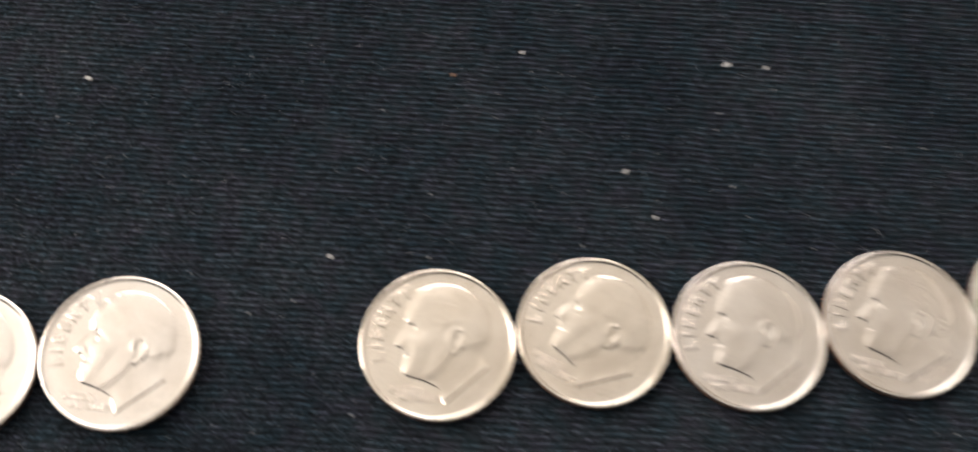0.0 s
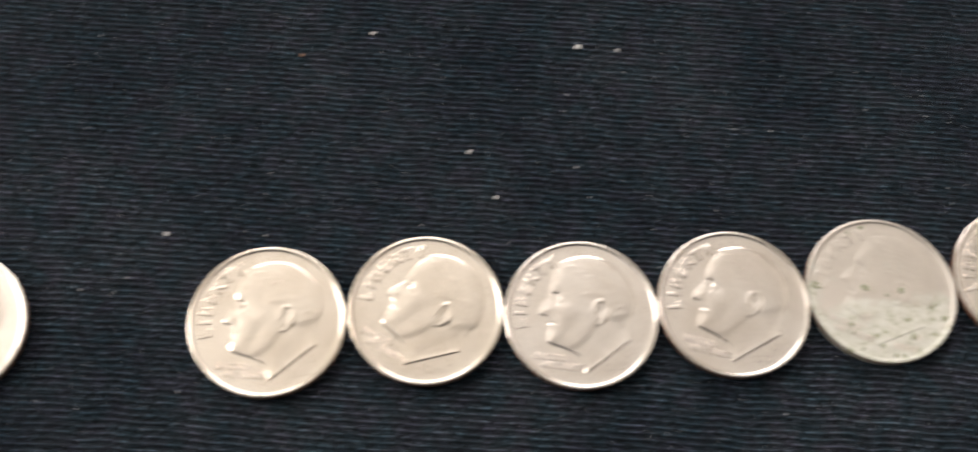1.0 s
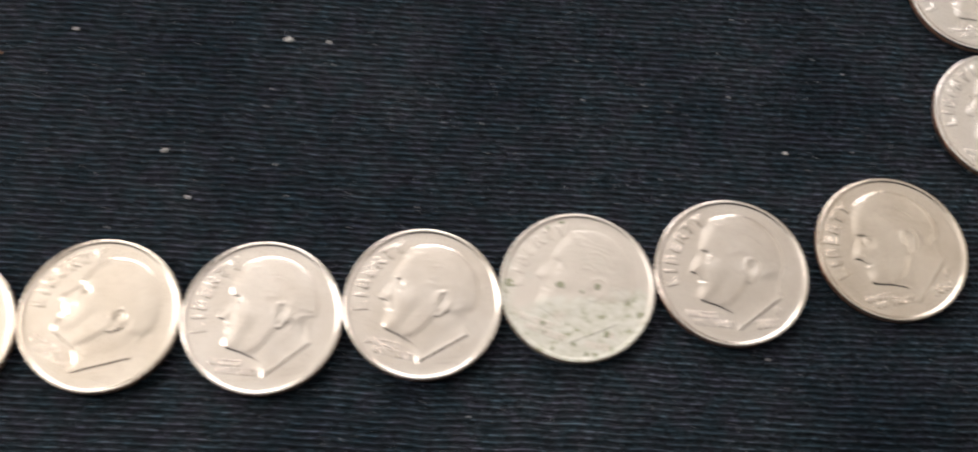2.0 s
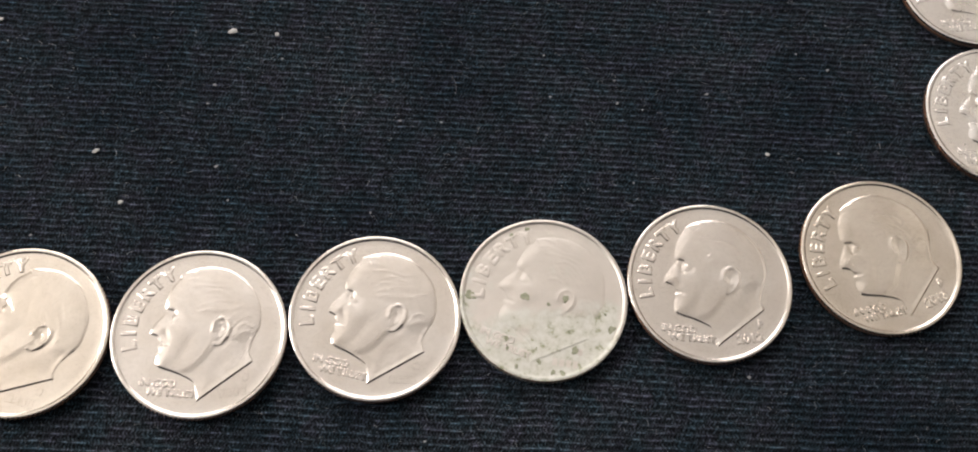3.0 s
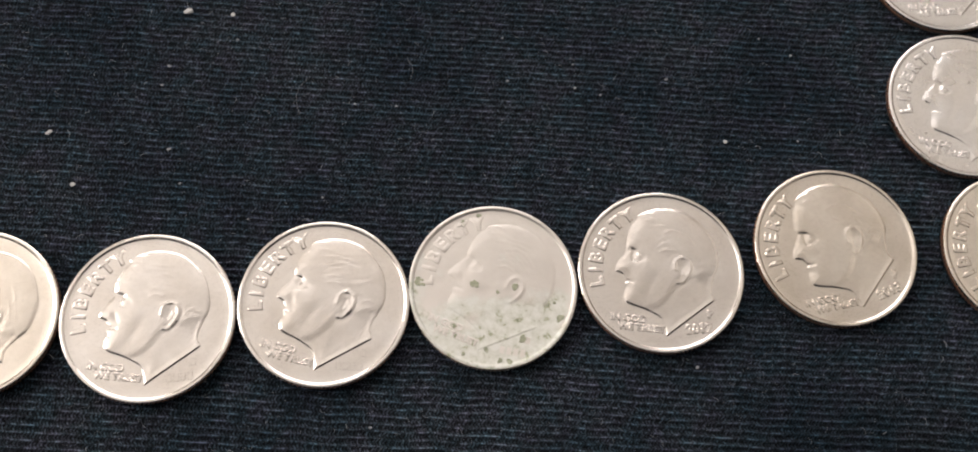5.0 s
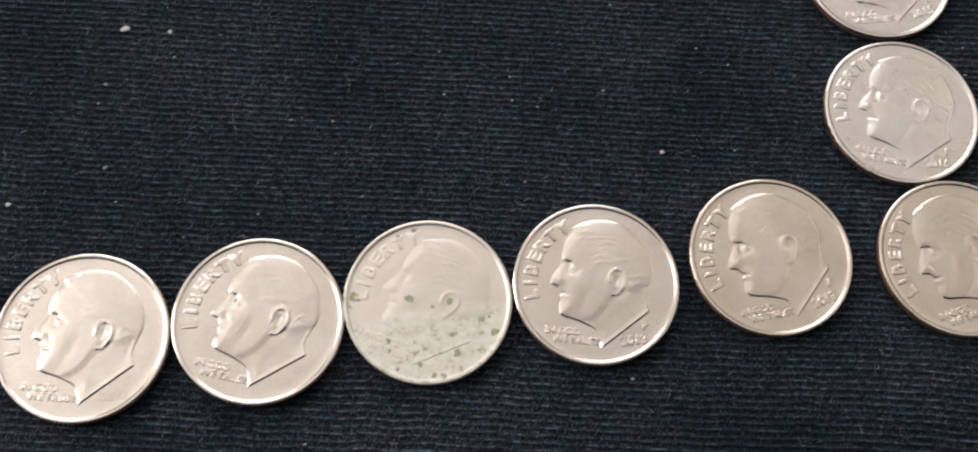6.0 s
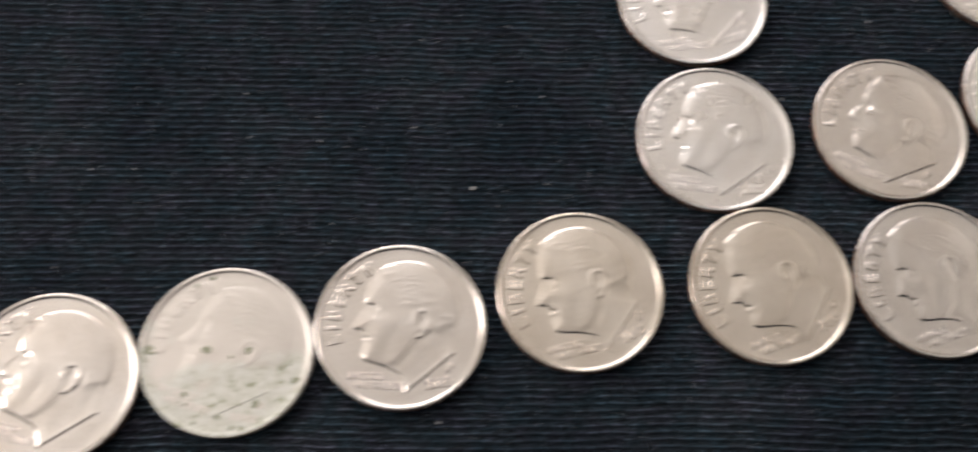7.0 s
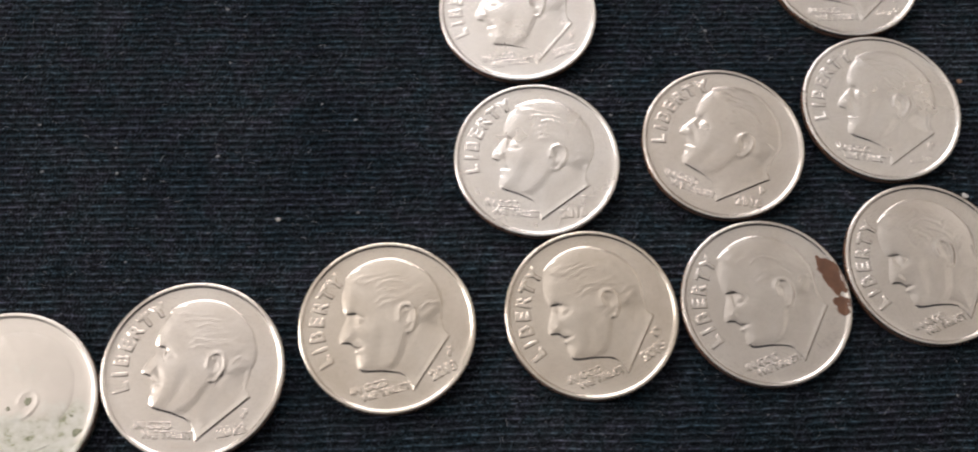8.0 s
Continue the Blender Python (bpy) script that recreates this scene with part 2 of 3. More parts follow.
def cloth():
    def axis(lo, hi, step, far):
        inner = np.arange(lo, hi, step)
        out = np.geomspace(0.004, far, 10)
        return np.concatenate([lo - out[::-1], inner, inner[-1] + out])
    xs = axis(-0.082, 0.196, 0.0011, 0.5)
    ys = axis(-0.040, 0.086, 0.000112, 0.4)
    gx, gy = np.meshgrid(xs, ys)
    rng = np.random.default_rng(4)
    wob = np.zeros_like(gx)
    for k in range(16):
        top = 160 if k < 8 else 1500
        kx, ky = rng.uniform(-top, top), rng.uniform(-160, 160)
        wob += (0.00005 if k < 8 else 0.00003) * np.sin(kx * gx + ky * gy + rng.uniform(0, 6.28))
    row = (gy - SLOPE * gx + wob) / RIB
    number = np.floor(row)
    u = row - number
    lift = 0.75 + 0.25 * np.sin(number * 12.9898) * np.cos(number * 4.1 + gx * 190)
    z = -0.00028 + 0.00021 * lift * np.exp(-((u - 0.5) / 0.16) ** 2) + 0.00006 * np.sin(np.pi * u) ** 2
    z += 0.00003 * np.sin(gx * 2 * np.pi / 0.0047 + number * 2.4)
    # a dip added to the shape for the shade at lower right, away from the row of coins
    dip = gy + 0.0165 - 0.16 * np.maximum(gx - 0.10, -0.02)
    z -= 0.0020 * np.exp(-(dip / 0.0048) ** 2) / (1 + np.exp(-(gx - 0.092) / 0.006))
    near = (gx > xs[10]) & (gx < xs[-11]) & (gy > ys[10]) & (gy < ys[-11])
    z = np.where(near, z, -0.0004)
    verts = np.stack([gx, gy, z], -1).reshape(-1, 3)
    ny, nx = gx.shape
    idx = np.arange(ny * nx).reshape(ny, nx)
    quads = np.stack([idx[:-1, :-1], idx[:-1, 1:], idx[1:, 1:], idx[1:, :-1]], -1).reshape(-1, 4)
    me = bpy.data.meshes.new("black_cloth")
    me.vertices.add(len(verts))
    me.vertices.foreach_set("co", verts.astype(np.float32).ravel())
    me.loops.add(quads.size)
    me.loops.foreach_set("vertex_index", quads.astype(np.int32).ravel())
    me.polygons.add(len(quads))
    me.polygons.foreach_set("loop_start", np.arange(0, quads.size, 4, dtype=np.int32))
    me.update(calc_edges=True)
    me.polygons.foreach_set("use_smooth", np.ones(len(quads), dtype=bool))
    ribs = me.uv_layers.new(name="ribs")
    ribs.data.foreach_set("uv", np.stack([gx / RIB, row], -1).reshape(-1, 2)[quads.ravel()].astype(np.float32).ravel())
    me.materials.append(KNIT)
    ob = new("black_cloth", me)
    mod = ob.modifiers.new("thickness", "SOLIDIFY")
    mod.thickness, mod.offset = 0.0008, -1.0
    return tagged(ob, "black ribbed knit cotton cloth spread flat, dotted with lint", "cloth", "", "structure")


cloth()

# ---- coins ----
R = 0.008955
FIELD = 0.00121
# rounded rim: coin radii and millimetres
RIM = [(0.998, 1.285), (0.992, 1.322), (0.984, 1.342), (0.975, 1.348), (0.966, 1.343), (0.958, 1.322), (0.950, 1.270), (0.943, 1.231), (0.932, 1.213)]


def coin_body():
    """Planchet: reeded edge, raised rim, slightly dished field."""
    n = 236
    prof = [(0.0, 0.0), (0.955, 0.0), (0.985, 0.05), (1.0, 0.13), (1.0, 0.42), (1.0, 0.92), (1.0, 1.20), *RIM, (0.86, 1.212), (0.60, 1.210), (0.30, 1.210), (0.0, 1.210)]
    verts, faces, rings = [], [], []
    for r, z in prof:
        if r == 0:
            rings.append([len(verts)])
            verts.append((0, 0, z / 1000))
            continue
        rings.append(list(range(len(verts), len(verts) + n)))
        for i in range(n):
            a = 2 * math.pi * i / n
            rr = r * R * (0.984 if (i % 2 and 0.1 < z < 1.23 and r > 0.998) else 1.0)
            verts.append((rr * math.cos(a), rr * math.sin(a), z / 1000))
    for k, (lo, hi) in enumerate(zip(rings, rings[1:])):
        for i in range(n):
            j = (i + 1) % n
            if len(lo) == 1:
                faces.append((lo[0], hi[j], hi[i]))
            elif len(hi) == 1:
                faces.append((lo[i], lo[j], hi[0]))
            else:
                faces.append((lo[i], lo[j], hi[j], hi[i]))
    return verts, faces


# plain bust outline, in coin radii
BUST = [(-.24, .71), (-.06, .78), (.15, .79), (.35, .73), (.53, .58), (.65, .41), (.70, .19), (.69, .06), (.64, -.05), (.60, -.17),
        (.59, -.26), (.63, -.35), (.03, -.80), (.02, -.71), (-.02, -.60), (-.085, -.54), (-.24, -.47), (-.41, -.41), (-.46, -.35),
        (-.46, -.26), (-.44, -.205), (-.464, -.157), (-.44, -.12), (-.46, -.07), (-.485, -.04), (-.56, -.013), (-.55, .06),
        (-.485, .155), (-.407, .25), (-.40, .315), (-.394, .435), (-.34, .57), (-.265, .65)]


# curved locks of hair at the temple, the crown and the nape
LOCKS = [[(-.02, .37), (.07, .43), (.17, .41), (.28, .33)], [(-.03, .30), (.06, .34), (.16, .31), (.25, .25)], [(.0, .24), (.08, .27), (.17, .24)],
         [(.04, .47), (.16, .51), (.30, .45), (.40, .34)], [(.12, .37), (.23, .38), (.34, .28), (.42, .17)], [(-.20, .62), (-.08, .65), (.06, .61), (.20, .61)],
         [(-.10, .55), (.03, .57), (.16, .56), (.30, .53)], [(.44, .06), (.52, .10), (.60, .06)], [(.45, -.02), (.53, .01), (.60, -.04)], [(-.26, .69), (-.16, .73), (-.04, .72)]]


def segment_distance(px, py, a, b):
    ax, ay, bx, by = *a, *b
    t = np.clip(((px - ax) * (bx - ax) + (py - ay) * (by - ay)) / ((bx - ax) ** 2 + (by - ay) ** 2), 0, 1)
    return np.hypot(px - ax - t * (bx - ax), py - ay - t * (by - ay))


def polyline_distance(px, py, line):
    return np.min([segment_distance(px, py, a, b) for a, b in zip(line, line[1:])], axis=0)


def inside(px, py, poly):
    res = np.zeros(px.shape, bool)
    for (ax, ay), (bx, by) in zip(poly, poly[1:] + poly[:1]):
        cross = ((ay > py) != (by > py)) & (px < (bx - ax) * (py - ay) / (by - ay + 1e-12) + ax)
        res ^= cross
    return res


def step(v, lo, hi):
    t = np.clip((v - lo) / (hi - lo), 0, 1)
    return t * t * (3 - 2 * t)


def bell(px, py, x, y, sx, sy, turn=0.0):
    c, s = math.cos(radians(turn)), math.sin(radians(turn))
    u, v = (px - x) * c + (py - y) * s, -(px - x) * s + (py - y) * c
    return np.exp(-(u / sx) ** 2 - (v / sy) ** 2)


def rounded(poly, keep, n=5):
    """The outline with its corners rounded, but for those in keep."""
    out = []
    for i, p1 in enumerate(poly):
        p0, p2, p3 = poly[i - 1], poly[(i + 1) % len(poly)], poly[(i + 2) % len(poly)]
        p0 = p1 if p1 in keep else p0
        p3 = p2 if p2 in keep else p3
        for k in range(n):
            t = k / n
            out.append(tuple(0.5 * (2 * b + (c - a) * t + (2 * a - 5 * b + 4 * c - e) * t * t + (3 * b - a - 3 * c + e) * t ** 3)
                             for a, b, c, e in zip(p0, p1, p2, p3)))
    return out


def blurred(a, n, times=2):
    """A running mean over 2n+1 cells each way, repeated."""
    for _ in range(times):
        for axis in (0, 1):
            a = np.mean([np.roll(a, k, axis) for k in range(-n, n + 1)], axis=0)
    return a


def coin_bust():
    """Low relief: a plain head-and-neck form with an ear, a mass of hair and a cut neck."""
    d = 0.007
    outline = rounded(BUST, [(.63, -.35), (.03, -.80), (-.56, -.013), (-.085, -.54)])
    px, py = np.meshgrid(np.arange(-0.60, 0.745, d), np.arange(-0.84, 0.835, d))
    dist = polyline_distance(px, py, outline + outline[:1])
    sd = np.where(inside(px, py, outline), dist, -dist)
    lower = blurred(np.clip(np.gradient(sd, axis=0) / d, 0, 1), 5)
    h = (0.029 + 0.052 * lower * np.exp(-(sd / 0.13) ** 2)) * step(sd, 0.0, 0.037 - 0.016 * lower) + 0.19 * (1 - np.exp(-np.maximum(sd, 0) / 0.20))
    facing = blurred(np.clip(np.gradient(sd, axis=1) / d, 0, 1), 7)
    h += 0.070 * facing * step(sd, 0.0, 0.13) * np.exp(-(np.maximum(sd, 0) / 0.26) ** 2)
    # hair mass above the hairline, with waves swept back
    scalp = rounded([(-.32, .66), (-.20, .60), (-.06, .50), (.00, .38), (-.02, .27), (.08, .20), (.20, .22), (.33, .16), (.40, .02), (.44, -.10), (.60, -.14),
                     (.9, .0), (.8, 1.0), (-.4, 1.0)], [])
    hd = polyline_distance(px, py, scalp + scalp[:1])
    hd = np.where(inside(px, py, scalp), hd, -hd)
    hair = step(hd, -0.025, 0.045)
    flow = py + 0.30 * px + 0.16 * np.sin(3.6 * px + 0.6) + 0.035 * np.sin(9 * px - 5 * py)
    locks = np.abs(np.sin(flow * 21 + 1.3 * np.sin(px * 5 + 2))) ** 0.6
    strands = np.sin(flow * 78 + 2.0 * np.sin(px * 8) + 1.5 * np.sin(py * 9))
    front = 1.25 * bell(px, py, 0.15, 0.33, 0.25, 0.13, -12) + 0.15 * bell(px, py, 0.12, 0.58, 0.30, 0.12, -10) + 0.22 * bell(px, py, 0.55, 0.05, 0.14, 0.16)
    h += hair * (0.026 + front * (0.016 * (locks - 0.6) + 0.006 * strands) + 0.0015 * strands)
    for k, lock in enumerate(LOCKS):
        ld = polyline_distance(px, py, rounded(lock, [lock[0], lock[-1]], 4)[:4 * len(lock) - 3])
        h += (0.026 + 0.008 * (k * 5 % 4)) * (np.exp(-(ld / 0.016) ** 2) - 0.55 * np.exp(-(ld / 0.034) ** 2))
    # the cut of the neck stands up steeply
    cut = segment_distance(px, py, (.63, -.35), (.03, -.80))
    h += 0.058 * step(cut, 0.0, 0.013) * np.exp(-(cut / 0.12) ** 2) * (sd > 0)
    # jaw edge, neck behind it
    neck = rounded([(-.40, -.62), (-.20, -.50), (-.04, -.42), (.08, -.31), (.16, -.18), (.24, -.10), (.45, -.08), (.75, -.08), (.75, -.9), (-.3, -.9)], [])
    nd = polyline_distance(px, py, neck + neck[:1])
    nd = np.where(inside(px, py, neck), nd, -nd)
    h -= 0.078 * step(nd, -0.06, 0.04) * step(sd, 0.0, 0.06)
    h -= 0.010 * np.exp(-(polyline_distance(px, py, [(.22, -.13), (.15, -.22), (.06, -.34)]) / 0.045) ** 2)
    # ear
    ear = rounded([(.155, .02), (.175, .12), (.255, .17), (.335, .125), (.350, .04), (.310, -.055), (.243, -.135), (.185, -.14)], [(.155, .02), (.185, -.14)], 4)[:29]
    h += 0.076 * np.exp(-(polyline_distance(px, py, ear) / 0.020) ** 2)
    h -= 0.070 * bell(px, py, .25, .03, .045, .085, -10)
    h += 0.040 * np.exp(-(polyline_distance(px, py, [(.22, .10), (.275, .085), (.285, .02), (.25, -.05)]) / 0.014) ** 2)
    h += 0.020 * bell(px, py, .20, -.02, .03, .05)
    h -= 0.025 * np.exp(-(polyline_distance(px, py, [(.37, .12), (.385, .02), (.34, -.09), (.27, -.17)]) / 0.024) ** 2)
    # brow, eye hollow, cheek, nose wing, mouth
    h -= 0.120 * bell(px, py, -.325, .205, .040, .075, -12)
    h += 0.024 * bell(px, py, -.295, .18, .028, .030)
    h -= 0.062 * np.exp(-(polyline_distance(px, py, [(-.375, .27), (-.30, .25), (-.21, .18)]) / 0.018) ** 2)
    h -= 0.034 * np.exp(-(polyline_distance(px, py, [(-.33, .13), (-.26, .12), (-.20, .15)]) / 0.018) ** 2)
    h += 0.045 * bell(px, py, -.36, .33, .05, .06)
    h += 0.050 * bell(px, py, -.18, .02, .13, .13)
    h -= 0.065 * bell(px, py, -.37, -.01, .028, .085, 25)
    h += 0.034 * bell(px, py, -.44, .03, .035, .035)
    h -= 0.060 * np.exp(-(polyline_distance(px, py, [(-.47, -.118), (-.35, -.14)]) / 0.018) ** 2)
    h += 0.036 * bell(px, py, -.40, -.33, .07, .07)
    h -= 0.035 * bell(px, py, -.13, -.17, .06, .16, -25)
    h = np.where((sd > 0.03) & (cut > 0.03), blurred(h, 1, 2), h)
    h = np.where(sd > 0, np.maximum(h, 0.006), sd * 2.2)
    h = np.maximum(h, -0.10)
    keep = sd > -0.016
    verts, faces, index = [], [], -np.ones(px.shape, int)
    for i in range(px.shape[0] - 1):
        for j in range(px.shape[1] - 1):
            if keep[i, j] and keep[i + 1, j] and keep[i, j + 1] and keep[i + 1, j + 1]:
                quad = []
                for a, b in ((i, j), (i, j + 1), (i + 1, j + 1), (i + 1, j)):
                    if index[a, b] < 0:
                        index[a, b] = len(verts)
                        verts.append((px[a, b] * R, py[a, b] * R, FIELD + h[a, b] / 1000))
                    quad.append(int(index[a, b]))
                faces.append(quad)
    return verts, faces


def text_mesh(body, size, raise_mm, spacing=1.0, bold=0.0):
    """Raised lettering in the built-in font; size is the height of capitals in coin radii."""
    cu = bpy.data.curves.new("lettering", "FONT")
    cu.body, cu.size, cu.align_x, cu.align_y = body, size * R / 0.69, "CENTER", "CENTER"
    edge = 0.13 * size * R
    cu.space_character, cu.offset, cu.resolution_u = spacing, bold * R - 0.5 * edge, 3
    cu.bevel_depth, cu.bevel_resolution = edge, 2
    ob = bpy.data.objects.new("lettering", cu)
    scene.collection.objects.link(ob)
    dg = bpy.context.evaluated_depsgraph_get()
    me = bpy.data.meshes.new_from_object(ob.evaluated_get(dg))
    bpy.data.objects.remove(ob)
    me.transform(Matrix.Translation((0, 0, FIELD)) @ Matrix.Diagonal((1, 1, raise_mm / 1000 / edge, 1)))
    me.polygons.foreach_set("use_smooth", [True] * len(me.polygons))
    return me


def bars_mesh(count, width, height, gap, raise_mm):
    """A row of small raised bars, for worn figures that cannot be read."""
    bm = bmesh.new()
    total = count * width + (count - 1) * gap
    for i in range(count):
        made = bmesh.ops.create_cube(bm, size=1.0)
        bmesh.ops.transform(bm, verts=made["verts"], matrix=Matrix.LocRotScale(
            ((-total / 2 + width / 2 + i * (width + gap)) * R, 0, FIELD + raise_mm / 4000), None, (width * R, height * R, raise_mm / 1000)))
    bmesh.ops.bevel(bm, geom=bm.edges[:], offset=0.00002, segments=1, affect="EDGES")
    me = bpy.data.meshes.new("figures")
    bm.to_mesh(me)
    bm.free()
    return me


def face_height(r):
    """Height of the coin's face, in metres, at r coin radii from its centre."""
    return float(np.interp(r, [0, 0.86] + [a for a, _ in RIM[::-1]] + [1.0], [1.21, 1.212] + [b for _, b in RIM[::-1]] + [1.20])) / 1000


def blob_mesh(name, u, v, radius, seed, height, lift, mat, stretch=1.0, turn=0.0):
    """A thin irregular patch of residue at (u, v) on a coin, with a rounded edge, lying on the face and the rim."""
    rng = random.Random(seed)
    n, phases = 48, [(k, rng.uniform(0, 6.28), rng.uniform(0.08, 0.22) / math.sqrt(k - 1)) for k in (2, 3, 5, 8, 13)]
    verts, faces = [], []
    ca, sa = math.cos(radians(turn)), math.sin(radians(turn))
    rings = ((0.0, 1.0), (0.3, 1.0), (0.55, 1.0), (0.75, 0.95), (0.92, 0.8), (1.0, -0.4))
    for s, top in rings:
        for i in range(n):
            a = 2 * math.pi * i / n
            r = radius * s * (1 + sum(w * math.sin(k * a + p) for k, p, w in phases))
            x, y = r * math.cos(a) * stretch, r * math.sin(a)
            x, y = u + x * ca - y * sa, v + x * sa + y * ca
            d = math.hypot(x, y)
            if d > 0.985:
                x, y, d = x * 0.985 / d, y * 0.985 / d, 0.985
            verts.append((x * R, y * R, face_height(d) + height + lift * top))
    for k in range(len(rings) - 1):
        for i in range(n):
            j = (i + 1) % n
            faces.append((k * n + i, (k + 1) * n + i, (k + 1) * n + j, k * n + j))
    return mesh_from(name, verts, faces, mat)


BODY, BUSTGEO = coin_body(), coin_bust()
MESHES = {}


def coin_core():
    """The copper layer between the claddings, a hair proud of the worn reeds."""
    n, verts, faces = 236, [], []
    for z in (0.46, 0.52, 0.82, 0.88):
        for i in range(n):
            a = 2 * math.pi * i / n
            rr = R * ((0.987 if i % 2 else 1.0015) if 0.5 < z < 0.85 else 0.97)
            verts.append((rr * math.cos(a), rr * math.sin(a), z / 1000))
    for k in range(3):
        for i in range(n):
            j = (i + 1) % n
            faces.append((k * n + i, k * n + j, (k + 1) * n + j, (k + 1) * n + i))
    return mesh_from("core", verts, faces, COPPER, 28)


CORE = coin_core()


def shared(key, make, mat):
    """One mesh for each form and metal, shared by all the coins that have it."""
    k = (key, mat.name)
    if k not in MESHES:
        me = make()
        me.materials.clear()
        me.materials.append(mat)
        MESHES[k] = me
    return MESHES[k]


ARC = [("L", 191), ("I", 180), ("B", 169), ("E", 156.5), ("R", 144), ("T", 131.5), ("Y", 119)]


def dime(x, y, turn, metal, year, mark, label, wear=1.0):
    """A small silver-coloured coin, heads up: planchet, bust relief, lettering."""
    coin = new("coin")
    coin.matrix_basis = pose(x / 1000, y / 1000, 0, 0, 0, turn)
    tagged(coin, label, "coin", "coins laid out on the cloth")
    part("planchet", shared("planchet", lambda: mesh_from("planchet", *BODY, metal, 28), metal), coin)
    part("core", CORE, coin, "reddish copper core showing at the edge")
    worn = Matrix.LocRotScale((0, 0, FIELD * (1 - wear)), None, (1, 1, wear))
    part("bust_relief", shared("bust", lambda: mesh_from("bust_relief", *BUSTGEO, metal), metal), coin, "", worn)
    for ch, a in ARC:
        m = Matrix.Rotation(radians(a - 90), 4, "Z")
        m.translation = (0.785 * R * math.cos(radians(a)), 0.785 * R * math.sin(radians(a)), 0)
        part("letter", shared("letter" + ch, lambda: text_mesh(ch, 0.146, 0.075, 1.0, 0.006), metal), coin, "", m @ worn)
    for body, cx, cy, a in (("IN GOD", -.42, -.585, -5), ("WE TRUST", -.265, -.70, -5)):
        part("motto", shared(body, lambda: text_mesh(body, 0.080, 0.050, 1.0, 0.002), metal), coin, "", pose(cx * R, cy * R, 0, 0, 0, a) @ worn)
    if year:
        me = shared(year, lambda: text_mesh(year, 0.105, 0.055, 1.05, 0.005), metal)
    else:
        me = shared("bars", lambda: bars_mesh(4, 0.055, 0.085, 0.025, 0.028), metal)
    part("date", me, coin, "", pose(.42 * R, -.70 * R, 0, 0, 0, 6) @ worn)
    if mark:
        me = shared(mark, lambda: text_mesh(mark, 0.09, 0.055, 1.0, 0.005), metal)
    else:
        me = shared("bar", lambda: bars_mesh(1, 0.06, 0.08, 0.0, 0.028), metal)
    part("mint_mark", me, coin, "", pose(.56 * R, -.525 * R, 0, 0, 0, 4))
    return coin


BRIGHT = "bright silver-coloured dime, heads up, on black ribbed cloth"
COINS = [
    (-53.85, -3.60, 2, NICKEL, "", "", "bright silver-coloured dime touching its neighbour before a gap in the row"),
    (-35.89, -1.71, 0, NICKEL, "", "", "bright silver-coloured dime beside a wide gap in the row"),
    (0.04, 0.00, 4, NICKEL_WARM, "", "", "shiny silver-coloured dime starting the longer row"),
    (18.10, 1.86, -22, NICKEL_WARM, "", "", "older silver-coloured dime with a warm tarnish, turned in the row"),
    (36.17, 1.80, 1, NICKEL, "", "", BRIGHT),
    (54.17, 3.61, -7, NICKEL, "", "", BRIGHT),
    (71.94, 5.75, -15, CORRODED, "", "", "dull corroded dime with a chalky grey-green crust and dark spots", 0.45),
    (89.99, 7.72, 0, NICKEL, "2012", "P", "clean silver-coloured dime dated 2012, beside the corroded one"),
    (109.31, 10.85, 17, NICKEL_WARM, "2013", "P", "clean silver-coloured dime dated 2013, standing clear of the next"),
    (130.25, 10.82, 23, NICKEL_WARM, "2015", "D", "clean silver-coloured dime dated 2015, where the rows meet"),
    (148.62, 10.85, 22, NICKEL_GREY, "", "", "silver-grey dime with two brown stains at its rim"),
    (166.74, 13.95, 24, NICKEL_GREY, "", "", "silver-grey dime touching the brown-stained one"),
    (126.22, 28.37, -4, NICKEL_LIT, "2016", "P", "pale silver-coloured dime in the second row, touching the row below"),
    (125.75, 46.80, 11, NICKEL_LIT, "2015", "P", "pale silver-coloured dime dated 2015 in the upper row"),
    (146.90, 29.08, -18, NICKEL, "2016", "P", "silver-coloured dime dated 2016, turned, in the second row"),
    (165.50, 32.40, -5, NICKEL_LIT, "", "P", "silver-coloured dime in the second row, below another"),
    (164.70, 50.45, 4, NICKEL_LIT, "", "", "silver-coloured dime in the upper row"),
]
made = [dime(*c) for c in COINS]

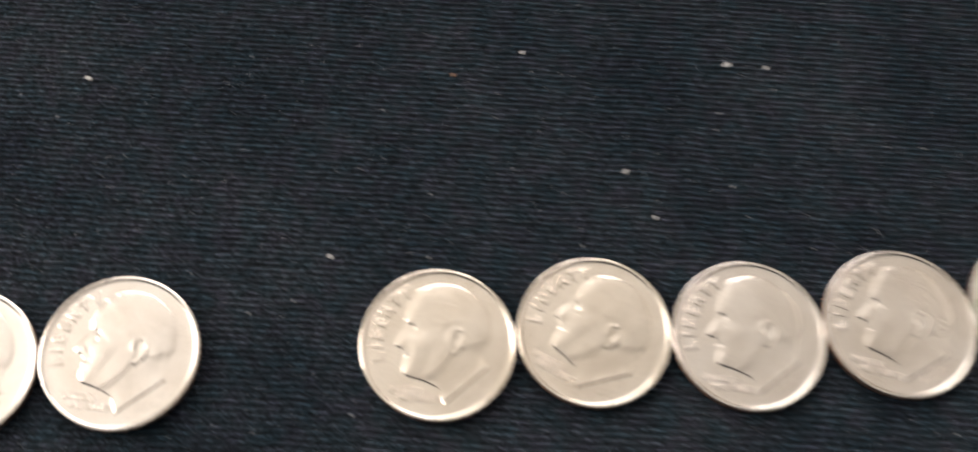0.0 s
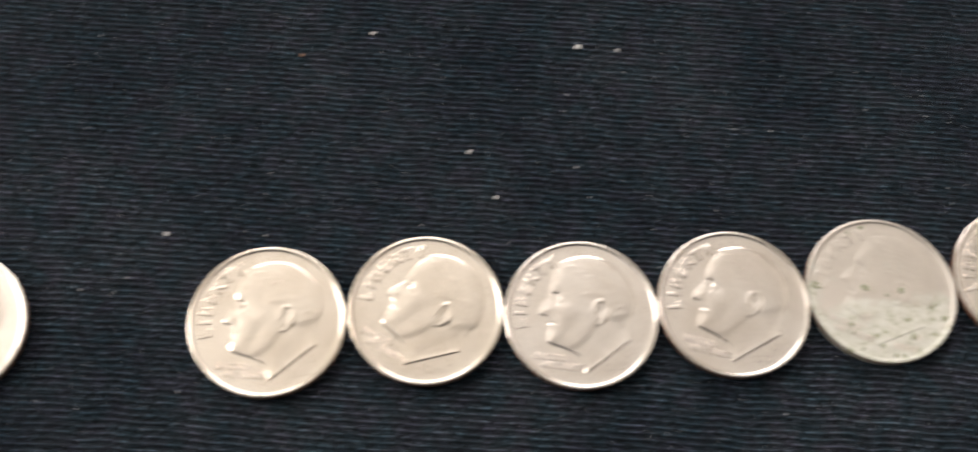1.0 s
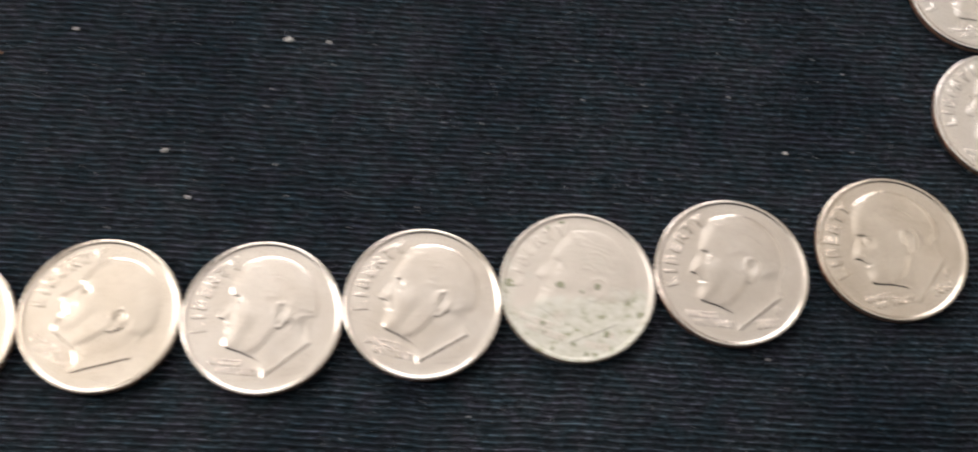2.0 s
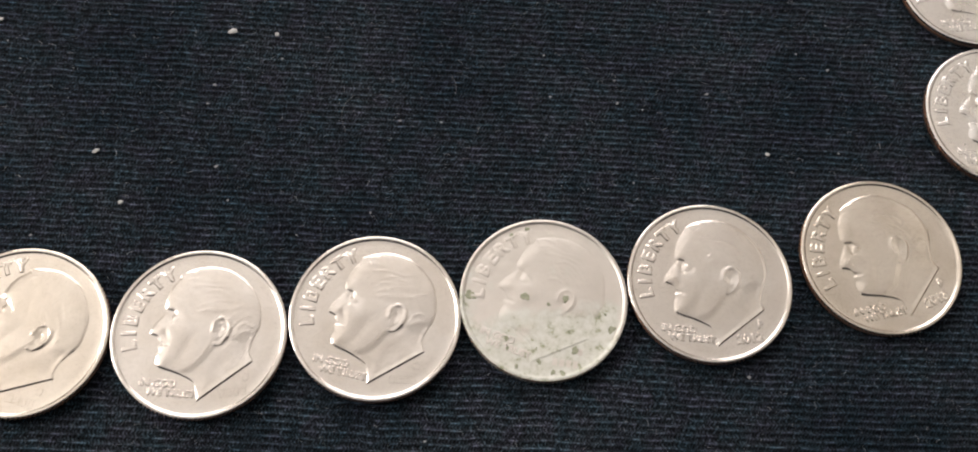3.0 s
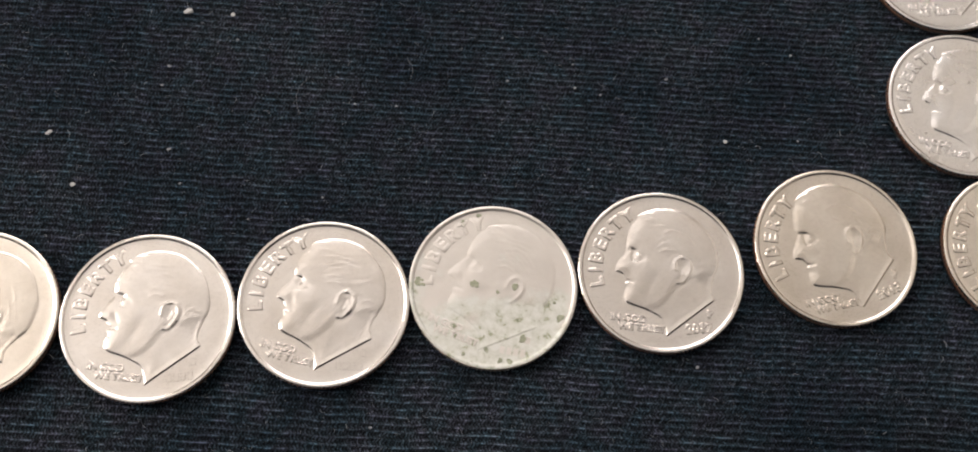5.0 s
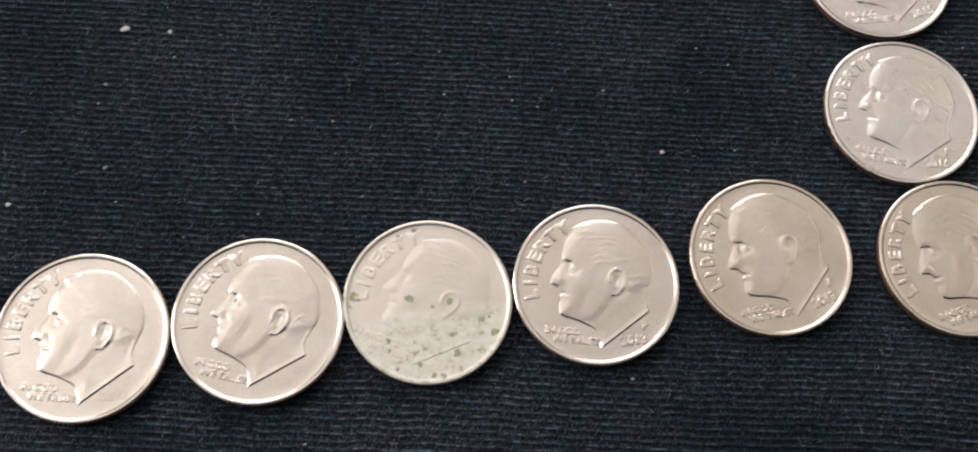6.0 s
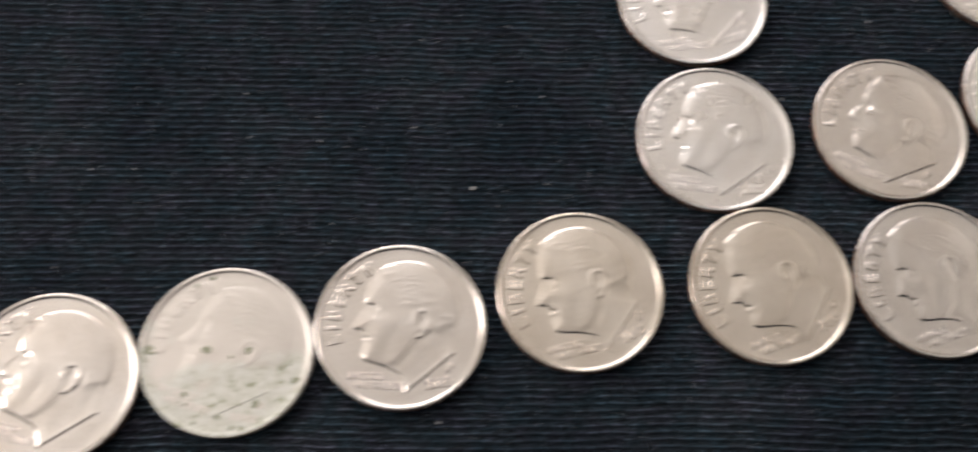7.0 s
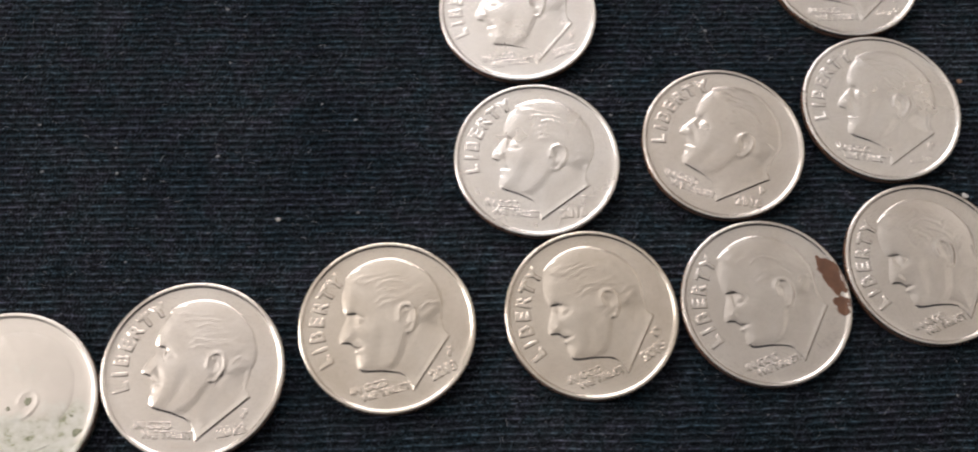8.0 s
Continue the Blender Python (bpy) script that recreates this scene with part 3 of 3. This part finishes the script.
# residue on two of the coins
stained, crusted = made[10], made[6]
for k, (u, v, r, st, a) in enumerate(((.875, -.05, .245, .56, 12), (.785, -.42, .125, .75, 10), (.90, -.26, .05, .8, 0))):
    part("stain", blob_mesh("stain", u, v, r, 31 + k, 0.0, 0.00002, RUST, st, a), stained, "dark brown residue")
for k, (u, v, r) in enumerate(((-.85, -.19, .062), (-.22, -.04, .050), (.07, -.06, .022), (.25, .06, .040), (.10, -.64, .060), (.29, -.55, .045), (.50, -.52, .045),
                               (.12, -.76, .030), (.86, -.16, .045), (-.31, -.59, .030), (-.12, -.88, .025), (.31, -.84, .030), (.42, -.82, .035),
                               (.75, 0, .018), (-.56, .66, .035), (-.40, .80, .030), (-.27, -.70, .022), (.57, .02, .022), (.20, -.50, .028), (.40, -.47, .022))):
    height = 0.00011 if -.45 < u < .55 and -.35 < v < .6 else 0.0
    part("spot", blob_mesh("spot", u, v, r, 60 + k, height, 0.00003, GRIME, 1.0, k * 40), crusted, "dark grime spot")


# ---- lint and crumbs on the cloth ----
def lint(x, y, size, seed, mat, label):
    rng = random.Random(seed)
    bm = bmesh.new()
    bmesh.ops.create_icosphere(bm, subdivisions=2, radius=1.0)
    long = rng.uniform(1.0, 2.0)
    for v in bm.verts:
        v.co *= 1 + 0.35 * noise.noise(v.co * 1.7 + Vector((seed * 3.1, 0, 0)))
        v.co = Vector((v.co.x * long, v.co.y, v.co.z * 0.45)) * size / 1000
    me = bpy.data.meshes.new("lint_speck")
    bm.to_mesh(me)
    bm.free()
    me.materials.append(mat)
    ob = new("lint_speck", me)
    ob.matrix_basis = pose(x / 1000, y / 1000, size / 1000 * 0.30 - 0.00006, 0, 0, rng.uniform(-40, 40))
    return tagged(ob, label, "lint", "lint on the cloth")


SPECKS = "36.5,38.4,0.38 41.6,38.1,0.28 22.7,22.8,0.27 26.1,16.7,0.27 -13.1,10.7,0.33 9.8,39.4,0.25 36.0,21.1,0.18 -7.9,30.5,0.15 -1.5,19.1,0.15 -22.1,3.5,0.15 -17.0,5.1,0.15 34.4,28.9,0.15 " \
    "59.5,-9.1,0.15 -25.0,37.7,0.15 98.3,23.5,0.25 35.0,31.3,0.15 60.9,27.0,0.15 81.3,29.8,0.15 93.6,-2.4,0.21 106.8,34.7,0.15 91.9,31.2,0.15 56.2,27.1,0.15 -45.2,33.9,0.30 -48.2,28.4,0.15 " \
    "-1.4,10.9,0.15 17.1,12.8,0.15 -9.4,-8.2,0.15 37.6,17.1,0.12 45.3,13.1,0.12 53.2,15.8,0.12 42.4,34.9,0.12 11.0,36.6,0.12 12.8,34.3,0.12 72.9,36.0,0.12 81.1,32.8,0.12 103.2,36.8,0.12 " \
    "82.6,19.8,0.12 106.7,23.8,0.12 84.2,29.0,0.12 93.2,42.5,0.15 73.5,30.5,0.15 173.2,21.7,0.34 147.4,43.8,0.15 135.4,37.3,0.15 135.1,33.7,0.15 167.2,0.0,0.15 92.8,49.4,0.15"
for k, item in enumerate(SPECKS.split()):
    x, y, s = (float(a) for a in item.split(","))
    lint(x, y, s * 0.85 if s > 0.22 else s * 0.8, k, LINT if s > 0.22 else LINT_GREY, "tiny pale speck of lint on the black cloth")
lint(0.9, 35.8, 0.24, 90, LINT_BROWN, "tiny brown crumb on the black cloth")
lint(175.9, 35.7, 0.28, 91, LINT_BROWN, "tiny brown crumb on the black cloth")


def fuzz(name, count, seed, thin, mat, label):
    """Short loose fibres that stand up from the knit, too many to count."""
    rng = random.Random(seed)
    verts, faces = [], []
    for _ in range(count):
        x, y = rng.uniform(-0.075, 0.19), rng.uniform(-0.03, 0.08)
        a, length, w = rng.gauss(0, 0.9), rng.uniform(0.0002, 0.0009), thin * rng.uniform(0.000007, 0.000016)
        bend, rise = rng.uniform(-1.2, 1.2), rng.uniform(0.00001, 0.00016)
        base = len(verts)
        for k in range(4):
            t = k / 3
            aa = a + bend * t
            cx, cy, cz = x + length * t * math.cos(aa), y + length * t * math.sin(aa), -0.00003 + rise * math.sin(math.pi * t)
            for q in range(3):
                b = 2.094 * q
                verts.append((cx - w * math.sin(aa) * math.cos(b), cy + w * math.cos(aa) * math.cos(b), cz + w * math.sin(b)))
        for k in range(3):
            for q in range(3):
                r = (q + 1) % 3
                faces.append((base + 3 * k + q, base + 3 * k + r, base + 3 * k + 3 + r, base + 3 * k + 3 + q))
    tagged(new(name, mesh_from(name, verts, faces, mat)), label, "fibres", "", "stuff")


fuzz("fibre_fuzz", 6000, 7, 1.0, FUZZ, "short loose fibres standing out of the black knit")
fuzz("pale_fuzz", 1300, 8, 1.5, LINT_GREY, "short pale fibres caught in the black knit")


def fibre(points, w, label):
    """One long loose fibre lying on the cloth, thin and curved."""
    cu = bpy.data.curves.new("loose_fibre", "CURVE")
    cu.dimensions, cu.bevel_depth, cu.bevel_resolution, cu.resolution_u = "3D", w, 1, 8
    sp = cu.splines.new("BEZIER")
    sp.bezier_points.add(len(points) - 1)
    for bp, (x, y) in zip(sp.bezier_points, points):
        bp.co = (x / 1000, y / 1000, 0.00006)
        bp.handle_left_type = bp.handle_right_type = "AUTO"
    cu.materials.append(FIBRE)
    ob = bpy.data.objects.new("loose_fibre", cu)
    scene.collection.objects.link(ob)
    me = bpy.data.meshes.new_from_object(ob.evaluated_get(bpy.context.evaluated_depsgraph_get()))
    bpy.data.objects.remove(ob)
    tagged(new("loose_fibre", me), label, "fibre", "loose fibres on the cloth")


FIBRE = plain("grey_fibre", (0.10, 0.105, 0.11), (0.20, 0.205, 0.21), 2500.0, 0.9, 0.02, 0.2)
fibre([(146.0, 46.6), (147.0, 44.4), (147.4, 42.4), (148.6, 40.4)], 0.000016, "fine curved grey fibre on the cloth between coins")
fibre([(50.9, 30.3), (49.8, 28.9), (49.6, 27.4), (50.1, 25.6)], 0.000020, "fine curved grey fibre on the black cloth")
fibre([(62.0, 33.0), (62.6, 31.6), (62.4, 30.4)], 0.000018, "short grey fibre on the black cloth")
